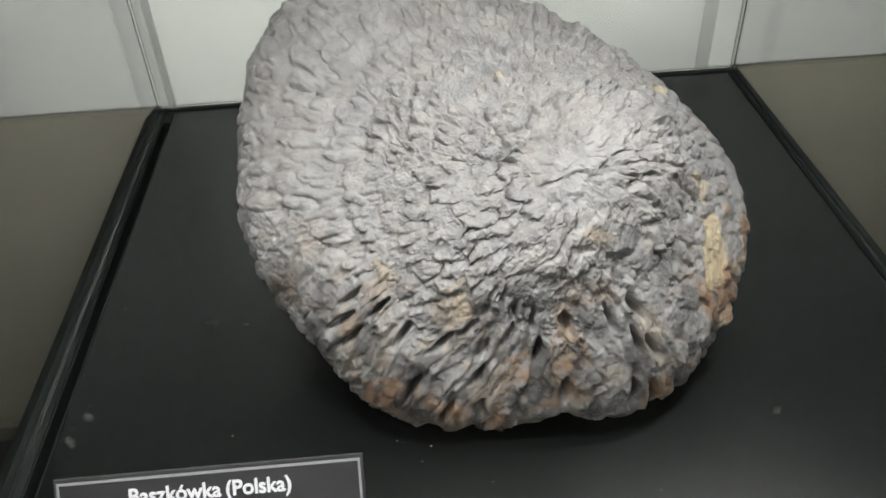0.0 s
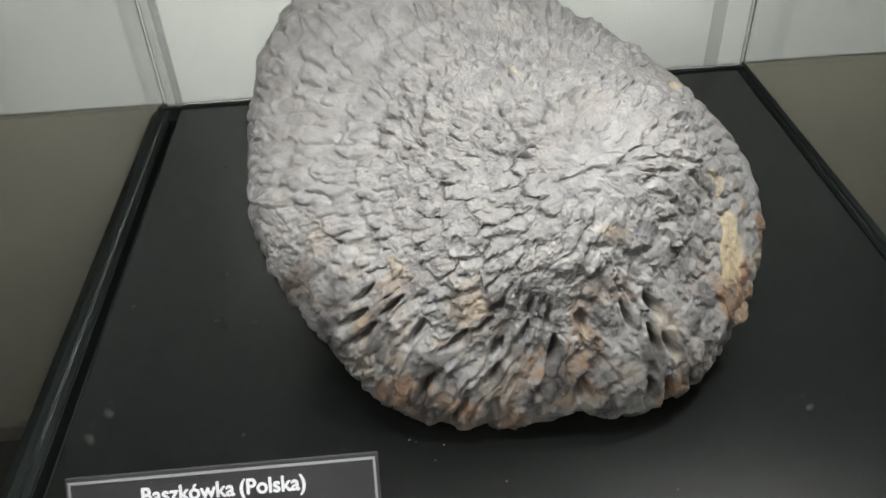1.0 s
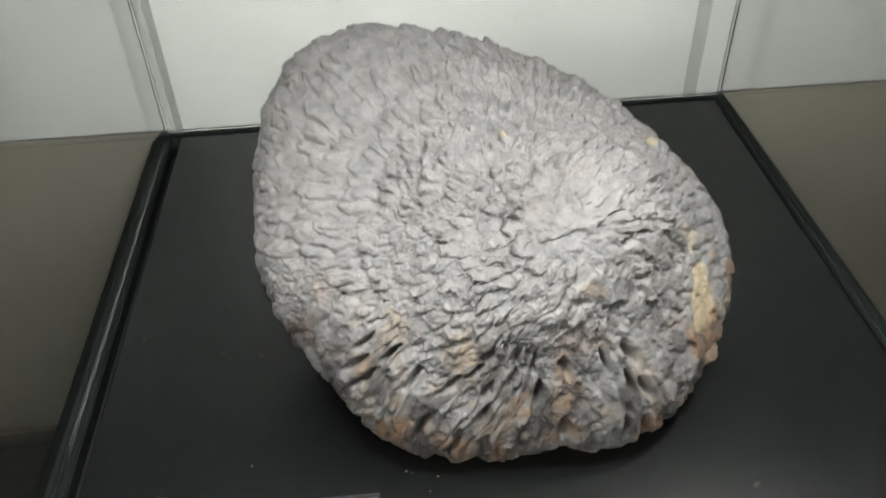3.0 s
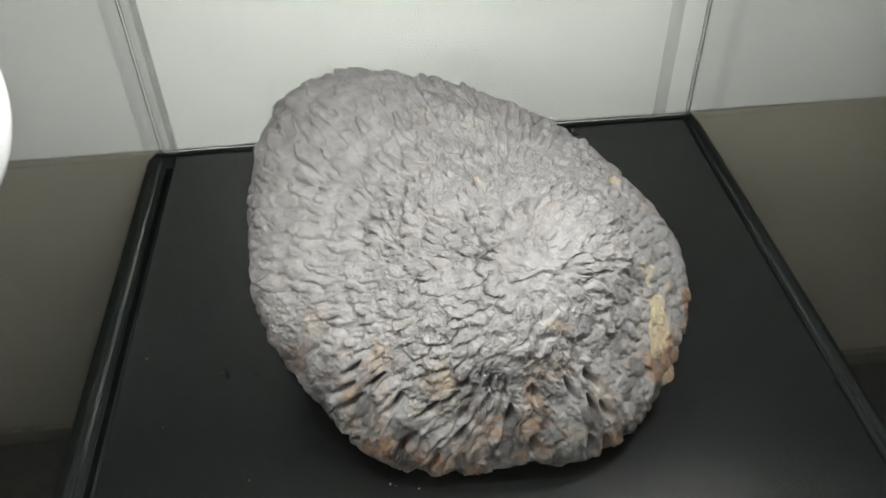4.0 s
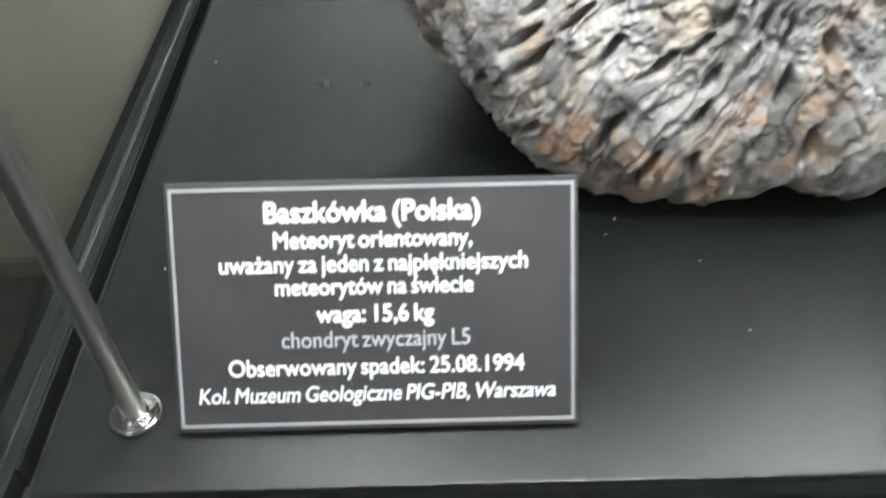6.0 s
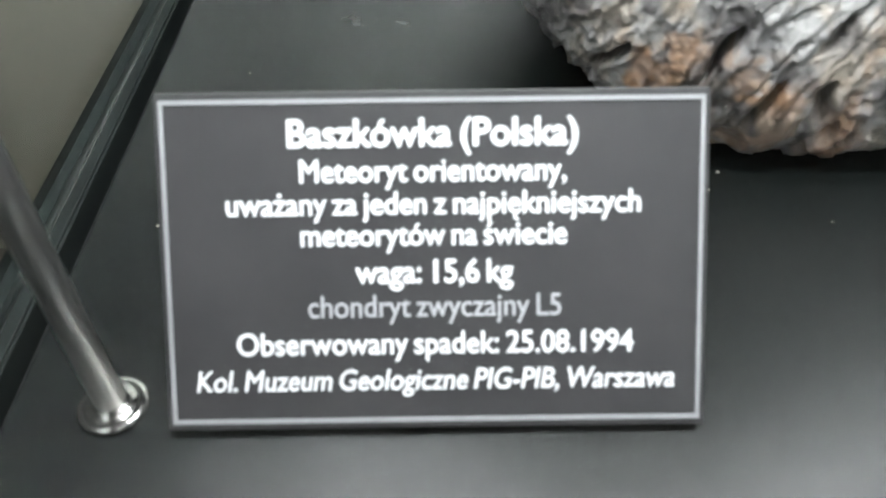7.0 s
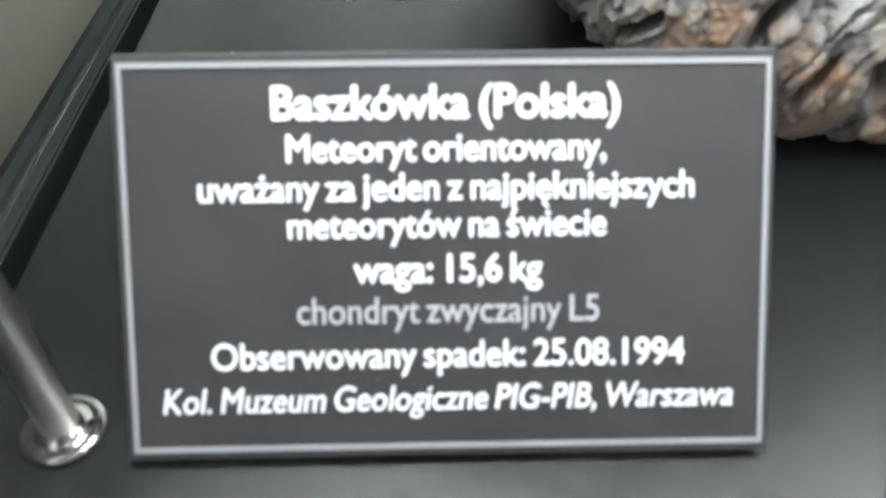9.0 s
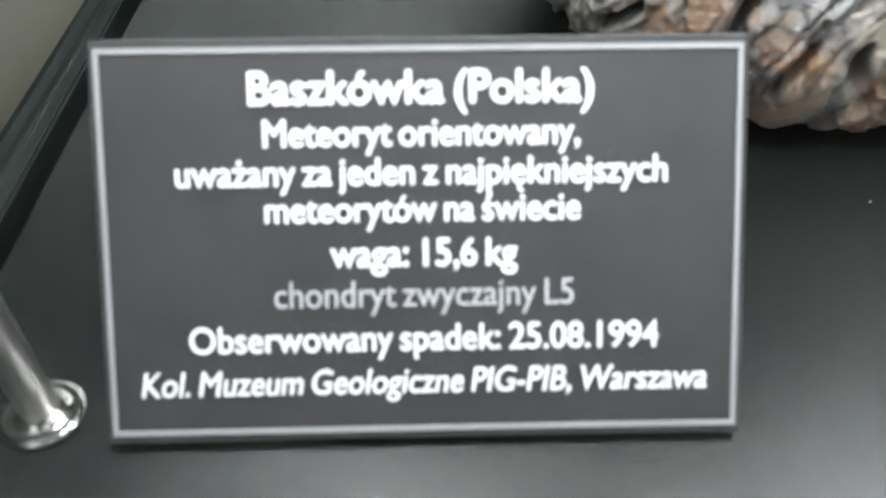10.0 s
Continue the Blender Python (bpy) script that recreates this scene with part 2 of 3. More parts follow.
# translucent grey strips added to draw the soft dark bands by the back corners
for x0, x1, y in ((0.0090, 0.0235, 0.0094), (0.0175, 0.0235, 0.0112), (W - 0.0430, W - 0.0310, 0.0094), (W - 0.0100, W - 0.0088, 0.0094)):
    part("corner_band", box(x0, x1, D - y, D - y + 0.0015, 0.0014, 0.438, 0.0003), BAND, case, "translucent grey strip added for a dark band at the back corner").visible_shadow = False
part("lid", box(0.0, W, -0.028, D - 0.002, 0.441, 0.47, 0.002), FRAME, case, "black lid")
# trim rings added at the downlights, out of view
for x, y, z in DOWNLIGHTS:
    ring = lathe([(0.0280, 0.0010), (0.0320, 0.0010), (0.0325, 0.0), (0.0320, -0.0012), (0.0285, -0.0012), (0.0280, 0.0)], 48)
    bmesh.ops.translate(ring, vec=(x, y, z + 0.0005), verts=ring.verts)
    part("added_ring", ring, WHITE, case, "white round trim added at an unseen downlight", True)


# ---- meteorite ----
def value_noise(p, scale, seed):
    q = p * scale + seed * 17.31
    i = np.floor(q).astype(np.int64)
    f = q - i
    f = f * f * (3 - 2 * f)

    def h(a):
        k = (a[:, 0] * 374761393 + a[:, 1] * 668265263 + a[:, 2] * 2147483647 + seed * 1274126177) & 0xFFFFFFFF
        k = ((k ^ (k >> 13)) * 1274126177) & 0xFFFFFFFF
        return ((k ^ (k >> 16)) & 0xFFFF) / 65535.0

    out = 0
    for dx in (0, 1):
        for dy in (0, 1):
            for dz in (0, 1):
                w = (f[:, 0] if dx else 1 - f[:, 0]) * (f[:, 1] if dy else 1 - f[:, 1]) * (f[:, 2] if dz else 1 - f[:, 2])
                out = out + w * h(i + np.array((dx, dy, dz)))
    return out


def fractal(p, scale, seed, octaves=4, gain=0.5):
    total, amp, norm = 0, 1.0, 0
    for o in range(octaves):
        total = total + amp * value_noise(p, scale * 2.03 ** o, seed + o)
        norm += amp
        amp *= gain
    return total / norm


def step(a, b, x):
    t = np.clip((x - a) / (b - a), 0, 1)
    return t * t * (3 - 2 * t)


def hash2(i, j, seed):
    k = (i * 73856093 + j * 19349663 + seed * 83492791) & 0xFFFFFFFF
    k = ((k ^ (k >> 15)) * 2246822519) & 0xFFFFFFFF
    k = ((k ^ (k >> 13)) * 3266489917) & 0xFFFFFFFF
    return ((k ^ (k >> 16)) & 0xFFFFF) / 1048575.0


def flow_cells(rho, phi, long, wide, seed):
    """Cells drawn out along the flow lines round the nose. Returns the nearest and second distance, the way along the
    flow and across it within the cell, and a random number for each cell."""
    f1, f2 = np.full(rho.shape, 9.0), np.full(rho.shape, 9.0)
    along, across, rnd = np.zeros(rho.shape), np.zeros(rho.shape), np.zeros(rho.shape)
    ring = np.floor(rho / long).astype(np.int64)
    for di in (-1, 0, 1):
        i = ring + di
        mid = (i + 0.5) * long
        count = np.maximum(3, np.round(2 * np.pi * np.sin(np.clip(mid, 0.06, 3.0)) / wide)).astype(np.int64)
        turn = hash2(i, i * 0 + 7, seed)
        place = (phi / (2 * np.pi) % 1.0) * count + turn
        cell = np.floor(place).astype(np.int64)
        for dj in (-1, 0, 1):
            j = cell + dj
            jj = j % count
            a = hash2(i, jj, seed + 1) - 0.5
            b = hash2(i, jj, seed + 2) - 0.5
            u = (rho - (i + 0.5 + 0.8 * a) * long) / long
            v = place - (j + 0.5 + 0.75 * b)
            d = np.sqrt(u * u + v * v)
            closer = d < f1
            f2 = np.where(closer, f1, np.minimum(f2, d))
            along, across = np.where(closer, u, along), np.where(closer, v, across)
            rnd = np.where(closer, hash2(i, jj, seed + 3), rnd)
            f1 = np.where(closer, d, f1)
    return f1, f2, along, across, rnd


def flow_bumps(rho, phi, long, wide, seed, soft=0.42):
    """Rounded swellings and hollows drawn out along the flow lines round the nose."""
    total = np.zeros(rho.shape)
    ring = np.floor(rho / long).astype(np.int64)
    for di in (-1, 0, 1):
        i = ring + di
        mid = (i + 0.5) * long
        count = np.maximum(3, np.round(2 * np.pi * np.sin(np.clip(mid, 0.06, 3.0)) / wide)).astype(np.int64)
        place = (phi / (2 * np.pi) % 1.0) * count + hash2(i, i * 0 + 7, seed)
        cell = np.floor(place).astype(np.int64)
        for dj in (-1, 0, 1):
            j = cell + dj
            jj = j % count
            u = (rho - (i + 0.5 + 0.7 * (hash2(i, jj, seed + 1) - 0.5)) * long) / long
            v = place - (j + 0.5 + 0.7 * (hash2(i, jj, seed + 2) - 0.5))
            size = soft * (0.75 + 0.5 * hash2(i, jj, seed + 4))
            total += (1.7 * hash2(i, jj, seed + 3) - 0.55) * np.exp(-(u * u + v * v) / (size * size))
    return total


STONE_C = np.array((0.262, 0.227, 0.076))
# broad form: weights of x^i y^j z^k over directions from the middle of the stone
FORM = [0.0798, 0.0040, 0.0160, -0.0086, 0.0066, 0.0352, -0.0075, 0.1682, 0.1727, -0.1084, -0.0123, -0.2145, -0.1618, -0.0059, -0.0065, 0.0081, -0.0210, 0.0059, 0.0096, -0.1076, -0.0483, -0.0074, -0.0539, 0.0876, 0.0169, -0.0048, -0.0235, -0.0414, 0.3704, 0.0098, 0.0295, 0.1455, -0.4236, 0.0318, 0.0580, -0.1600, 0.0006, -0.0480, -0.0804, 0.1859, 0.0386, -0.0174, 0.0155, 0.1430, -0.3320, -0.0219, -0.0919, 0.1509, 0.0038]


def form_radius(d):
    terms = [d[:, 0] ** i * d[:, 1] ** j * d[:, 2] ** k for i in range(7) for j in range(7 - i) for k in (0, 1) if i + j + k <= 6]
    return (np.stack(terms, 1) @ np.array(FORM)) * (1 + 0.015 * d[:, 0] ** 2 + 0.03 * np.clip(-d[:, 1], 0, 1) * np.clip(0.1 - d[:, 2], 0, 1))


def build_meteorite():
    nose = np.array((0.030, -0.072, 0.066))
    nose = nose / np.linalg.norm(nose)
    side = np.cross(nose, (0, 0, 1.0))
    side /= np.linalg.norm(side)
    top = np.cross(side, nose)
    cols = 1150
    rhos = np.concatenate([np.linspace(0.004, 1.95, 430), np.linspace(1.95, math.pi - 0.01, 70)[1:]])
    rho, phi = [a.ravel() for a in np.meshgrid(rhos, np.arange(cols) * 2 * np.pi / cols, indexing="ij")]
    d = np.cos(rho)[:, None] * nose + np.sin(rho)[:, None] * (np.cos(phi)[:, None] * side + np.sin(phi)[:, None] * top)
    r = form_radius(d)
    p = STONE_C + d * r[:, None]
    # uneven flow: bend the pattern with slow noise
    bend1, bend2 = fractal(d, 3.2, 3, 3) - 0.5, fractal(d, 3.2, 11, 3) - 0.5
    rough1, rough2 = fractal(d, 13, 21, 3) - 0.5, fractal(d, 13, 31, 3) - 0.5
    rw = np.abs(rho + 0.12 * bend1 + 0.030 * rough1)
    pw = phi + (0.20 * bend2 + 0.035 * rough2) / np.maximum(np.sin(rho), 0.25)
    front = step(0.24, 0.17, p[:, 1])
    middle = step(0.150, 0.185, p[:, 0]) * step(0.368, 0.338, p[:, 0])
    low = middle * step(0.100, 0.060, p[:, 2]) * step(0.008, 0.022, p[:, 2]) * front      # the foot that faces the visitor
    crown = step(0.12, 0.155, p[:, 2])
    amp = (1.0 + 0.30 * crown) * (1 - 0.55 * low) * (0.35 + 1.25 * fractal(d, 5, 181, 3))
    # pillows drawn out downstream; some of their outer rims are torn into slits
    fray1, fray2 = fractal(d, 42, 201, 2) - 0.5, fractal(d, 42, 211, 2) - 0.5
    f1, f2, along, across, rnd = flow_cells(rw + 0.022 * fray1, pw + 0.020 * fray2 / np.maximum(np.sin(rho), 0.25), 0.150, 0.074, 5)
    edge = np.clip(f2 - f1, 0, 1)
    pillow = 1 - np.exp(-(edge / 0.40) ** 2)
    torn = step(0.44 - 0.06 * crown, 0.60 - 0.06 * crown, fractal(d, 11, 161, 3)) * step(-0.10, 0.25, along)
    shelf = 1 - np.exp(-(edge / 0.13) ** 2)
    quiet = 0.10 + 0.90 * step(0.08, 0.36, rho + 0.25 * bend1)
    h = (0.0006 + 0.0018 * rnd) * (pillow - 0.55) * quiet + 0.0012 * (rnd - 0.5) * shelf * quiet + quiet * (0.0012 + 0.0032 * rnd) * np.clip(along, -0.6, 0.6) * shelf
    h -= 0.0030 * torn * quiet * np.exp(-(edge / 0.12) ** 2)
    # round the nose the flow has no direction: low knobs instead of drawn-out plates
    h += (1 - quiet) * (0.0100 * (np.abs(fractal(d, 15, 221, 2) - 0.5) - 0.12) + 0.0050 * (fractal(d, 24, 231, 2) - 0.5))
    g1, g2, al2, ac2, rnd2 = flow_cells(rw + 0.02 * rough2, pw + 0.03 * rough1, 0.062, 0.042, 9)
    h += 0.0004 * (1 - np.exp(-((g2 - g1) / 0.36) ** 2)) * (0.3 + rnd2) * quiet + 0.0006 * (rnd2 - 0.5) * quiet - 0.0004
    h -= 0.0022 * (rnd2 > 0.95 - 0.05 * crown) * np.exp(-(g1 / 0.34) ** 2)
    h += 0.0016 * (flow_bumps(rw, pw, 0.21, 0.13, 35) - 0.35)
    h *= amp * (1 - 0.45 * step(0.030, 0.012, p[:, 2])) * 0.82 * (0.25 + 0.75 * step(0.02, 0.16, rho))
    # deep slots and ribs on the foot
    s1, s2, sa, sc, srnd = flow_cells(rw, pw, 0.20, 0.092, 15)
    slot = step(1.0, 0.40, np.sqrt((sc / 0.24) ** 2 + (sa / 0.42) ** 2)) * (srnd > 0.52) * (0.45 + 0.7 * srnd)
    h += low * (-0.0160 * slot + 0.0014 * np.exp(-((np.abs(sc) - 0.46) / 0.18) ** 2) - 0.0006)
    ribs = flow_cells(rw * 0.4, pw, 0.30, 0.085, 25)
    h += step(0.035, 0.012, p[:, 2]) * front * 0.0013 * np.cos(np.pi * np.clip(ribs[3], -0.6, 0.6) / 0.6) - 0.0012 * front * step(0.08, 0.03, p[:, 2])
    thumb = step(0.62, 0.75, fractal(d, 9, 41, 2))
    h -= 0.0020 * thumb * (1 - low)
    h += 0.0024 * (fractal(d, 6, 51, 3) - 0.5) + 0.0012 * (fractal(d, 40, 61, 3) - 0.5) + 0.0011 * (fractal(d, 110, 71, 3) - 0.5)
    grit = step(0.56, 0.70, fractal(d, 7.5, 81, 3)) * (0.35 + 0.65 * step(0.12, 0.06, p[:, 2]))
    h += grit * 0.0034 * (fractal(d, 62, 91, 2) - 0.5)
    # swelling at the back of the crown
    h += 0.0075 * np.exp(-(((p[:, 0] - 0.275) / 0.032) ** 2 + ((p[:, 1] - 0.325) / 0.035) ** 2)) * step(0.10, 0.14, p[:, 2])
    n3 = fractal(d, 26, 121, 4)
    chip = np.exp(-(((p[:, 0] - 0.372 + 0.10 * (p[:, 2] - 0.075)) / 0.0095) ** 2 + ((p[:, 2] - 0.078) / 0.020) ** 2)) + 0.55 * (n3 - 0.5)
    chip = step(0.44, 0.52, chip) * (p[:, 1] < 0.25)
    h = h * (1 - 0.75 * chip) - 0.0012 * chip + chip * 0.0016 * (fractal(d, 80, 171, 3) - 0.5)
    # hollow under the foot
    h -= 0.010 * np.exp(-(((p[:, 0] - 0.290) / 0.012) ** 2 + ((p[:, 2] - 0.0) / 0.016) ** 2)) * (p[:, 1] < 0.2)
    p = STONE_C + d * (r + h)[:, None]
    p[:, 2] = np.maximum(p[:, 2], 0.0012 + 0.0015 * fractal(d, 20, 5, 2))
    p[:, 2] -= p[:, 2].min()
    n_r, n = len(rhos), len(p)
    a = (np.arange(n_r - 1)[:, None] * cols + np.arange(cols)[None]).ravel()
    b = (np.arange(n_r - 1)[:, None] * cols + (np.arange(cols)[None] + 1) % cols).ravel()
    quads = np.stack([a, a + cols, b + cols, b], 1)
    caps = np.stack([np.arange(1, cols - 1) * 0, np.arange(1, cols - 1), np.arange(2, cols)], 1)
    caps = np.concatenate([caps, caps[:, ::-1] + (n_r - 1) * cols])
    me = bpy.data.meshes.new("meteorite")
    me.vertices.add(n)
    me.vertices.foreach_set("co", p.astype(np.float32).ravel())
    loops = np.concatenate([quads.ravel(), caps.ravel()])
    starts = np.concatenate([np.arange(len(quads)) * 4, len(quads) * 4 + np.arange(len(caps)) * 3])
    me.loops.add(len(loops))
    me.loops.foreach_set("vertex_index", loops.astype(np.int32))
    me.polygons.add(len(starts))
    me.polygons.foreach_set("loop_start", starts.astype(np.int32))
    me.update(calc_edges=True)
    me.validate()
    me.polygons.foreach_set("use_smooth", np.ones(len(me.polygons), bool))
    # stains: rust and tan on the foot, a bare ochre chip at one flank; dark crust patches, deepened on the foot to
    # shade it
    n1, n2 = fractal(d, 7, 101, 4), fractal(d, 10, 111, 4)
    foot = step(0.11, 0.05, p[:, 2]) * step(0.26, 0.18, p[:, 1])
    flank = step(0.35, 0.39, p[:, 0])
    for x, y, z, r in ((0.2657, 0.2147, 0.161, 0.0050), (0.357, 0.242, 0.130, 0.0060), (0.368, 0.180, 0.104, 0.0055), (0.360, 0.178, 0.112, 0.0035)):
        near = np.sqrt(((p - np.array((x, y, z))) ** 2).sum(1)) / r
        chip = np.maximum(chip, 0.75 * step(1.25, 0.75, near + 2.2 * (n3 - 0.5)))
    patch = {"rust": np.zeros(len(p)), "tan": np.zeros(len(p))}
    for kind, x, y, z, r in (("tan", 0.236, 0.128, 0.083, 0.011), ("tan", 0.252, 0.121, 0.072, 0.008), ("tan", 0.300, 0.140, 0.115, 0.007), ("tan", 0.205, 0.150, 0.090, 0.007),
                             ("rust", 0.205, 0.128, 0.030, 0.016), ("rust", 0.228, 0.115, 0.018, 0.014), ("rust", 0.262, 0.112, 0.050, 0.010), ("rust", 0.335, 0.130, 0.030, 0.009)):
        near = np.sqrt(((p - np.array((x, y, z))) ** 2).sum(1)) / r
        patch[kind] = np.maximum(patch[kind], 0.8 * step(1.35, 0.65, near + 2.4 * (n3 - 0.5)))
    stains_and_shade = {
        "rust": np.clip(step(0.50, 0.66, n1) * (0.06 + 0.85 * foot + 0.55 * flank) + patch["rust"], 0, 1),
        "tan": np.clip(step(0.54, 0.68, n2) * (0.10 + 0.50 * foot + 0.45 * flank) + patch["tan"], 0, 1),
        "pale": chip,
        # dark crust patches all over; the foot term puts shade into the colour
        "crust_shade": np.clip(step(0.48, 0.62, fractal(d, 11, 131, 4)) * (0.20 + 0.80 * foot), 0, 1),
    }
    for name, values in stains_and_shade.items():
        me.attributes.new(name, "FLOAT", "POINT").data.foreach_set("value", values.astype(np.float32))
    me.materials.append(STONE)
    return tagged(new("meteorite", me), "large grey-brown stony meteorite with radiating thumbprint pits, on a black board", "meteorite")


build_meteorite()

# ---- label card, leaning back on its foot ----
LABEL_M = Matrix(((1, 0, 0.0, 0.1273), (0, 0.6018, -0.7987, 0.0204), (0, 0.7987, 0.6018, 0.0039), (0, 0, 0, 1)))
card = tagged(empty("label_card", LABEL_M), "charcoal label card with white text and silver border", "label")
part("card", box(-0.0638, 0.0638, -0.0018, 0.0773, -0.0020, -0.0002, 0.0004), CARD, card)
part("easel_foot", box(-0.02, 0.02, 0.018, 0.0208, -0.034, -0.0022, 0.0003), CARD, card)
for x0, x1, y0, y1 in ((-0.0626, 0.0626, 0.0745, 0.0756), (-0.0626, 0.0626, -0.0002, 0.0009), (-0.0626, -0.0616, 0.0009, 0.0745), (0.0616, 0.0626, 0.0009, 0.0745)):
    part("border_line", box(x0, x1, y0, y1, -0.0004, 0.0001), LINE, card, "thin silver border line")
TEXT = [
    ("Baszkówka (Polska)", 0.0664, 0.0647, 0.0073, 0.00027, 0.0, INK),
    ("Meteoryt orientowany,", 0.0614, 0.0566, 0.0061, 0.00016, 0.0, INK),
    ("uważany za jeden z najpiękniejszych", 0.0958, 0.0491, 0.0061, 0.00016, 0.0, INK),
    ("meteorytów na świecie", 0.0617, 0.0419, 0.0061, 0.00016, 0.0, INK),
    ("waga: 15,6 kg", 0.0366, 0.0331, 0.0063, 0.00020, 0.0, INK),
    ("chondryt zwyczajny L5", 0.0592, 0.0251, 0.0061, 0.00008, 0.0, INK_DIM),
    ("Obserwowany spadek: 25.08.1994", 0.0932, 0.0163, 0.0061, 0.00016, 0.0, INK),
    ("Kol. Muzeum Geologiczne PIG-PIB, Warszawa", 0.1130, 0.0077, 0.0058, 0.00014, 0.18, INK),
]


def glyph_mesh(words, slant):
    cu = bpy.data.curves.new("text_line", "FONT")
    cu.body, cu.align_x, cu.size, cu.shear, cu.space_word = words, "LEFT", 1.0, slant, 0.72
    ob = bpy.data.objects.new("text_line", cu)
    scene.collection.objects.link(ob)
    me = bpy.data.meshes.new_from_object(ob)
    bpy.data.objects.remove(ob)
    co = np.empty(len(me.vertices) * 3)
    me.vertices.foreach_get("co", co)
    return co.reshape(-1, 3), [list(f.vertices) for f in me.polygons]


def text_line(words, width, base, size, weight, slant, mat):
    plain = str.maketrans("ężś", "ezs")
    co, faces = glyph_mesh(words.translate(plain), slant)
    left, right = co[:, 0].min(), co[:, 0].max()
    # marks that the font lacks: a hook, a dot, a stroke
    for at, letter in enumerate(words):
        if letter not in "ężś":
            continue
        end = glyph_mesh(words[: at + 1].translate(plain), slant)[0][:, 0].max()
        own = glyph_mesh(letter.translate(plain), slant)[0][:, 0]
        mid, n0 = end - (own.max() - own.min()) / 2, len(co)
        if letter == "ę":
            mark = [(mid + 0.10 + r * math.cos(math.radians(80 + 25 * k)), -0.095 + r * math.sin(math.radians(80 + 25 * k)), 0) for k in range(9) for r in (0.070, 0.130)]
            faces += [[n0 + 2 * k, n0 + 2 * k + 1, n0 + 2 * k + 3, n0 + 2 * k + 2] for k in range(8)]
        elif letter == "ż":
            mark = [(mid + 0.062 * math.cos(k * math.pi / 6), 0.60 + 0.062 * math.sin(k * math.pi / 6), 0) for k in range(12)]
            faces.append(list(range(n0, n0 + 12)))
        else:
            mark = [(mid - 0.05, 0.53, 0), (mid + 0.02, 0.53, 0), (mid + 0.13, 0.68, 0), (mid + 0.02, 0.68, 0)]
            faces.append([n0, n0 + 1, n0 + 2, n0 + 3])
        co = np.concatenate([co, np.array(mark)])
    co[:, 0] = (co[:, 0] - (left + right) / 2) * width / (right - left)
    co[:, 1] = co[:, 1] * size * 1.23 + base
    # heavier strokes: the same outline laid down a few times, slightly shifted
    shifts = [(0, 0)] if weight == 0 else [(0, 0), (weight, 0), (-weight, 0), (0, weight), (0, -weight), (0.7 * weight, 0.7 * weight), (-0.7 * weight, -0.7 * weight)]
    verts, polys = [], []
    for k, (dx, dy) in enumerate(shifts):
        n0 = len(verts)
        verts += [(x + dx, y + dy, 0.00010 + 0.000006 * k) for x, y, z in co]
        polys += [[n0 + v for v in f] for f in faces]
    me = bpy.data.meshes.new("text_line")
    me.from_pydata(verts, [], polys)
    me.update()
    me.materials.append(mat)
    line = new("text_line", me)
    line.parent = card
    line["label"] = "line of printed words: " + words


for row in TEXT:
    text_line(*row)

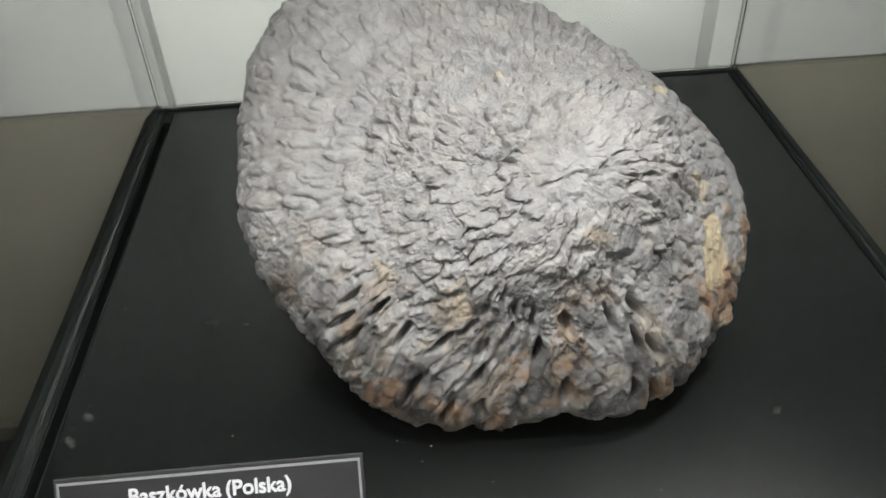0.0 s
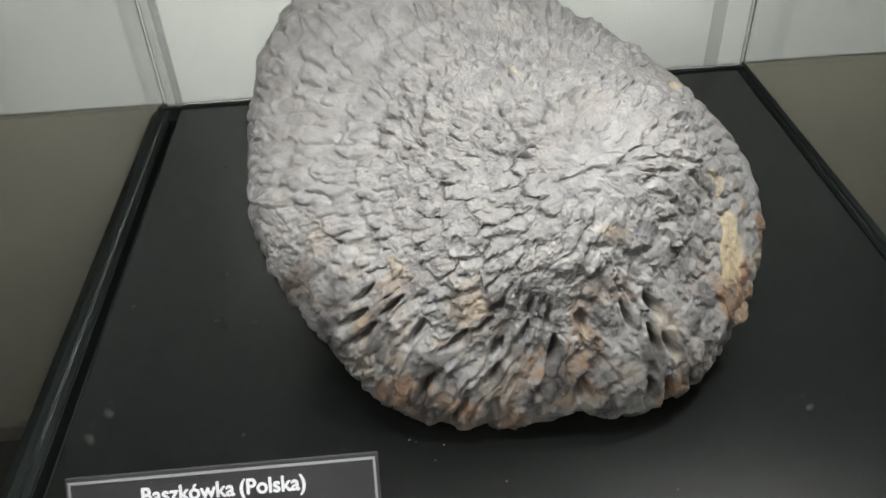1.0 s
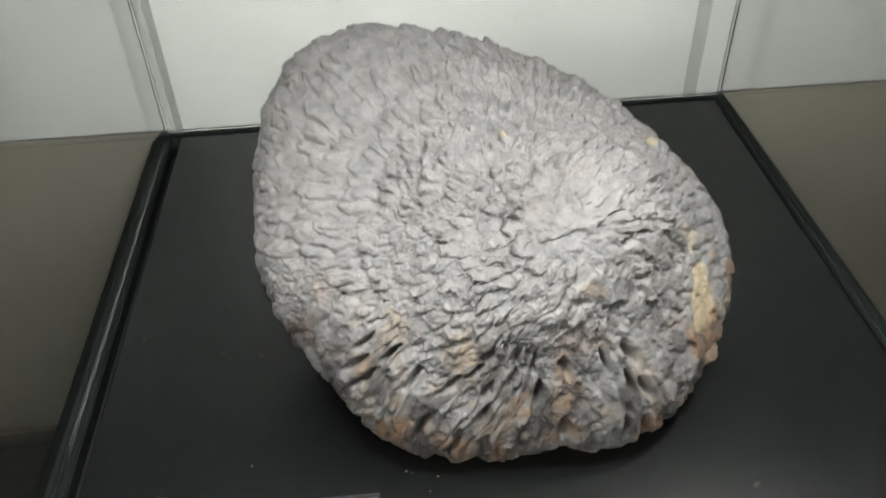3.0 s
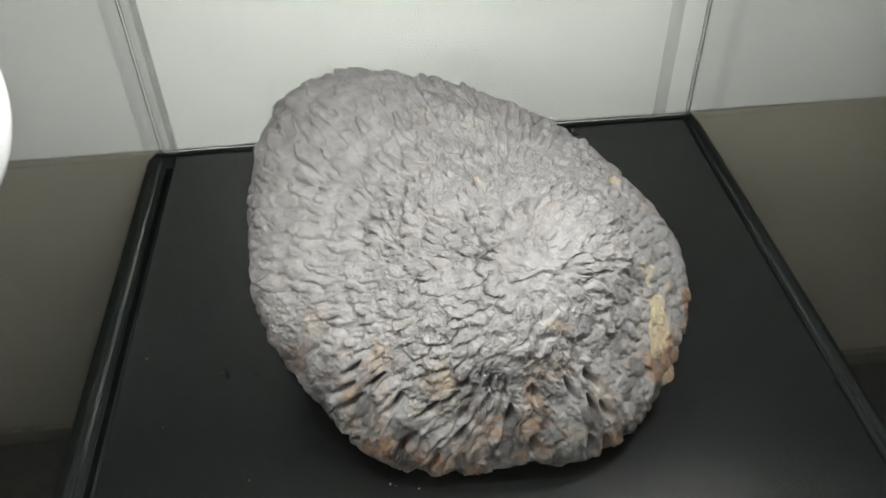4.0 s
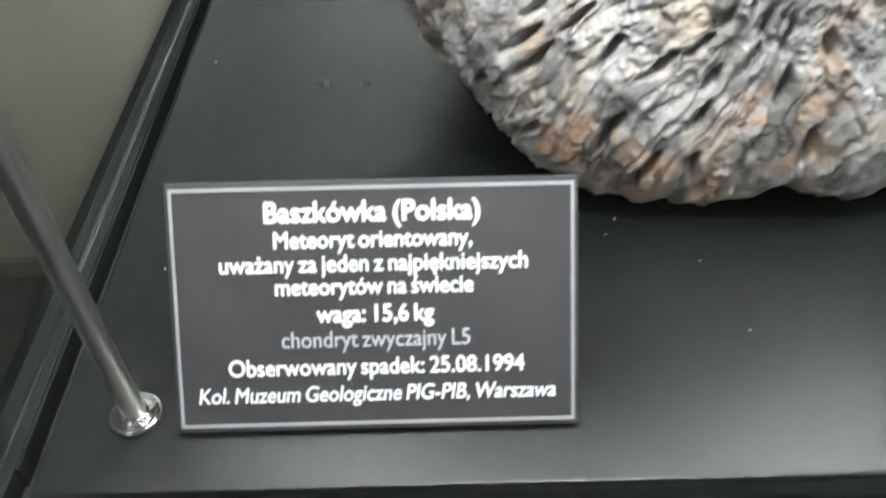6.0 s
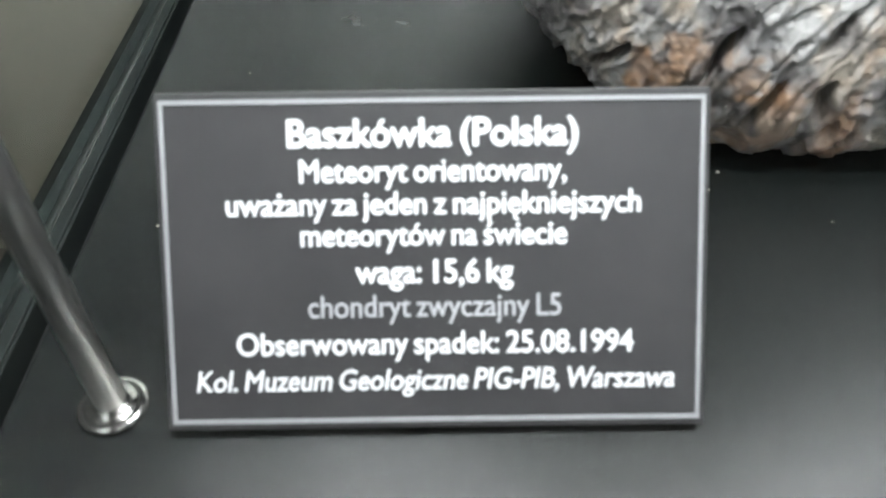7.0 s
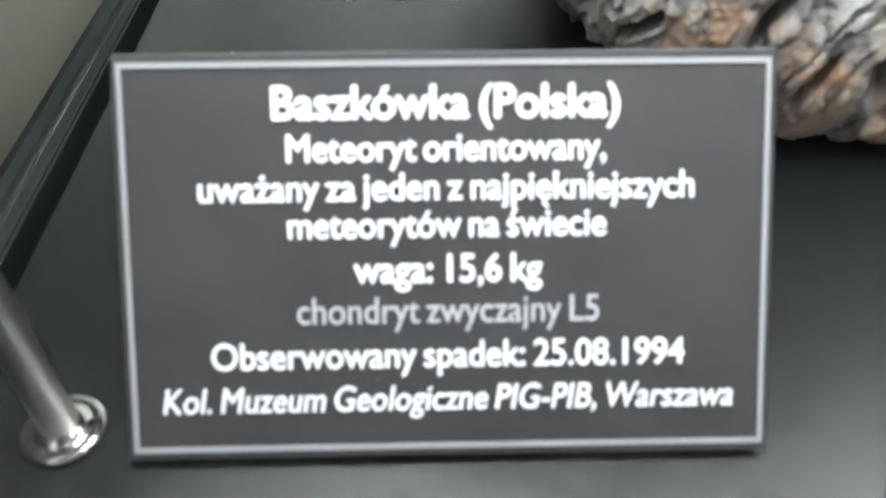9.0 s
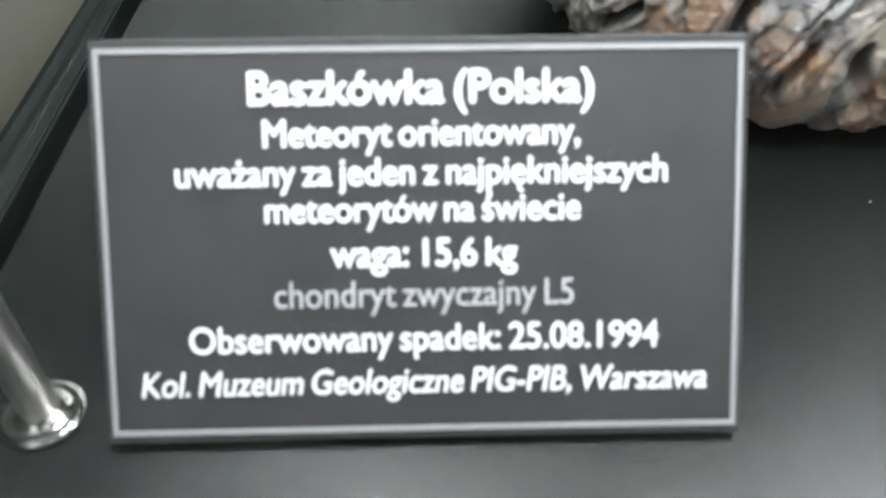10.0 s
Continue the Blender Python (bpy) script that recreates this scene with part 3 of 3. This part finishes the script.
# ---- lamps on steel poles ----
def build_lamp(foot, head_at, lean, mirror):
    thing = tagged(empty("pole_lamp", Matrix.Translation((*foot, 0))), "slim steel pole lamp with a round opal head, on the board", "lamp")
    start, at = Vector((0, 0, 0)), Vector(head_at) - Vector((*foot, 0))
    tip = Vector((lean * 0.322, 0, 0.322))
    pole = lathe([(0.0038, 0.0), (0.0038, 0.322), (0.0032, 0.324)], 32)
    bmesh.ops.transform(pole, matrix=tip.to_track_quat("Z", "Y").to_matrix().to_4x4(), verts=pole.verts)
    part("pole", pole, STEEL, thing, "brushed steel tube", True)
    part("collar", lathe([(0.0086, 0.0), (0.0088, 0.0008), (0.0084, 0.0016), (0.0066, 0.0019), (0.0060, 0.0016), (0.0052, 0.0034), (0.0039, 0.0036)], 48), COLLAR, thing, "polished chrome collar", True)
    way = Vector((mirror * -0.05, 0.25, -0.15))
    turn = way.to_track_quat("-Z", "Y").to_matrix().to_4x4()
    head = part("head", lathe([(0.0400, 0.0), (0.0425, 0.002), (0.0430, 0.006), (0.0424, 0.0105), (0.0405, 0.0120), (0.0385, 0.0112), (0.0383, 0.0085)], 72), WHITE, thing, "white round rim", True)
    head.matrix_local = Matrix.Translation(at) @ turn
    part("gasket", lathe([(0.0384, 0.0075), (0.0384, 0.0095), (0.0352, 0.0097), (0.0350, 0.0075)], 72), SEAL_DARK, head, "grey ring", True)
    part("opal_back", lathe([(0.0350, 0.0070), (0.0350, 0.0100), (0.0300, 0.0125), (0.0200, 0.0140), (0.0080, 0.0146)], 72), GLOW, head, "glowing opal back", True)
    arm = bmesh.new()
    end = at + turn.to_3x3() @ Vector((0, 0, 0.006)) + Vector((mirror * -0.036, 0.008, -0.004))
    span = end - tip * 0.98
    bmesh.ops.create_cone(arm, cap_ends=True, segments=24, radius1=0.003, radius2=0.003, depth=span.length)
    bmesh.ops.transform(arm, matrix=Matrix.Translation((tip * 0.98 + end) / 2) @ span.to_track_quat("Z", "Y").to_matrix().to_4x4(), verts=arm.verts)
    part("arm", arm, STEEL, thing, "short steel arm", True)
    return thing


build_lamp((0.0473, 0.0283), HEAD, -0.025, 1)

# fingerprints on the front pane
for x, z, w, h in ((0.1305, 0.1840, 0.0011, 0.0020), (0.3120, 0.1722, 0.0010, 0.0014), (0.1377, 0.1925, 0.0011, 0.0014)):
    bm = bmesh.new()
    bmesh.ops.create_icosphere(bm, subdivisions=2, radius=1.0)
    for q in bm.verts:
        q.co *= random.uniform(0.75, 1.15)
    bmesh.ops.scale(bm, vec=(w, 0.00005, h), verts=bm.verts)
    bmesh.ops.translate(bm, vec=(x, -0.01455, z), verts=bm.verts)
    tagged(part("smudge", bm, SMUDGE), "faint grey fingerprint smudge on the front pane", "smudge", "smudges on the pane")

# ---- crumbs on the board, smudges on the front pane ----
crumbs = [(0.0904, 0.2682, 0.6), (0.0355, 0.2440, 0.6), (0.0563, 0.1824, 0.5), (0.2490, 0.0930, 0.6), (0.2026, 0.1230, 0.7), (0.2060, 0.1215, 0.5), (0.2201, 0.1177, 0.8),
          (0.2583, 0.0580, 0.5), (0.1158, 0.1357, 0.6), (0.2150, 0.1090, 0.5), (0.3300, 0.0800, 0.5), (0.0480, 0.0860, 0.5), (0.0420, 0.0950, 0.8)]
for x, y, s in crumbs:
    bm = bmesh.new()
    bmesh.ops.create_icosphere(bm, subdivisions=1, radius=0.0007 * s)
    for q in bm.verts:
        q.co *= random.uniform(0.6, 1.2)
        q.co.z *= 0.6
    lowest = min(q.co.z for q in bm.verts)
    bmesh.ops.translate(bm, vec=(x, y, -lowest), verts=bm.verts)
    tagged(part("crumb", bm, CRUMB), "tiny pale crumb of stone lying on the board", "crumb", "crumbs on the board")
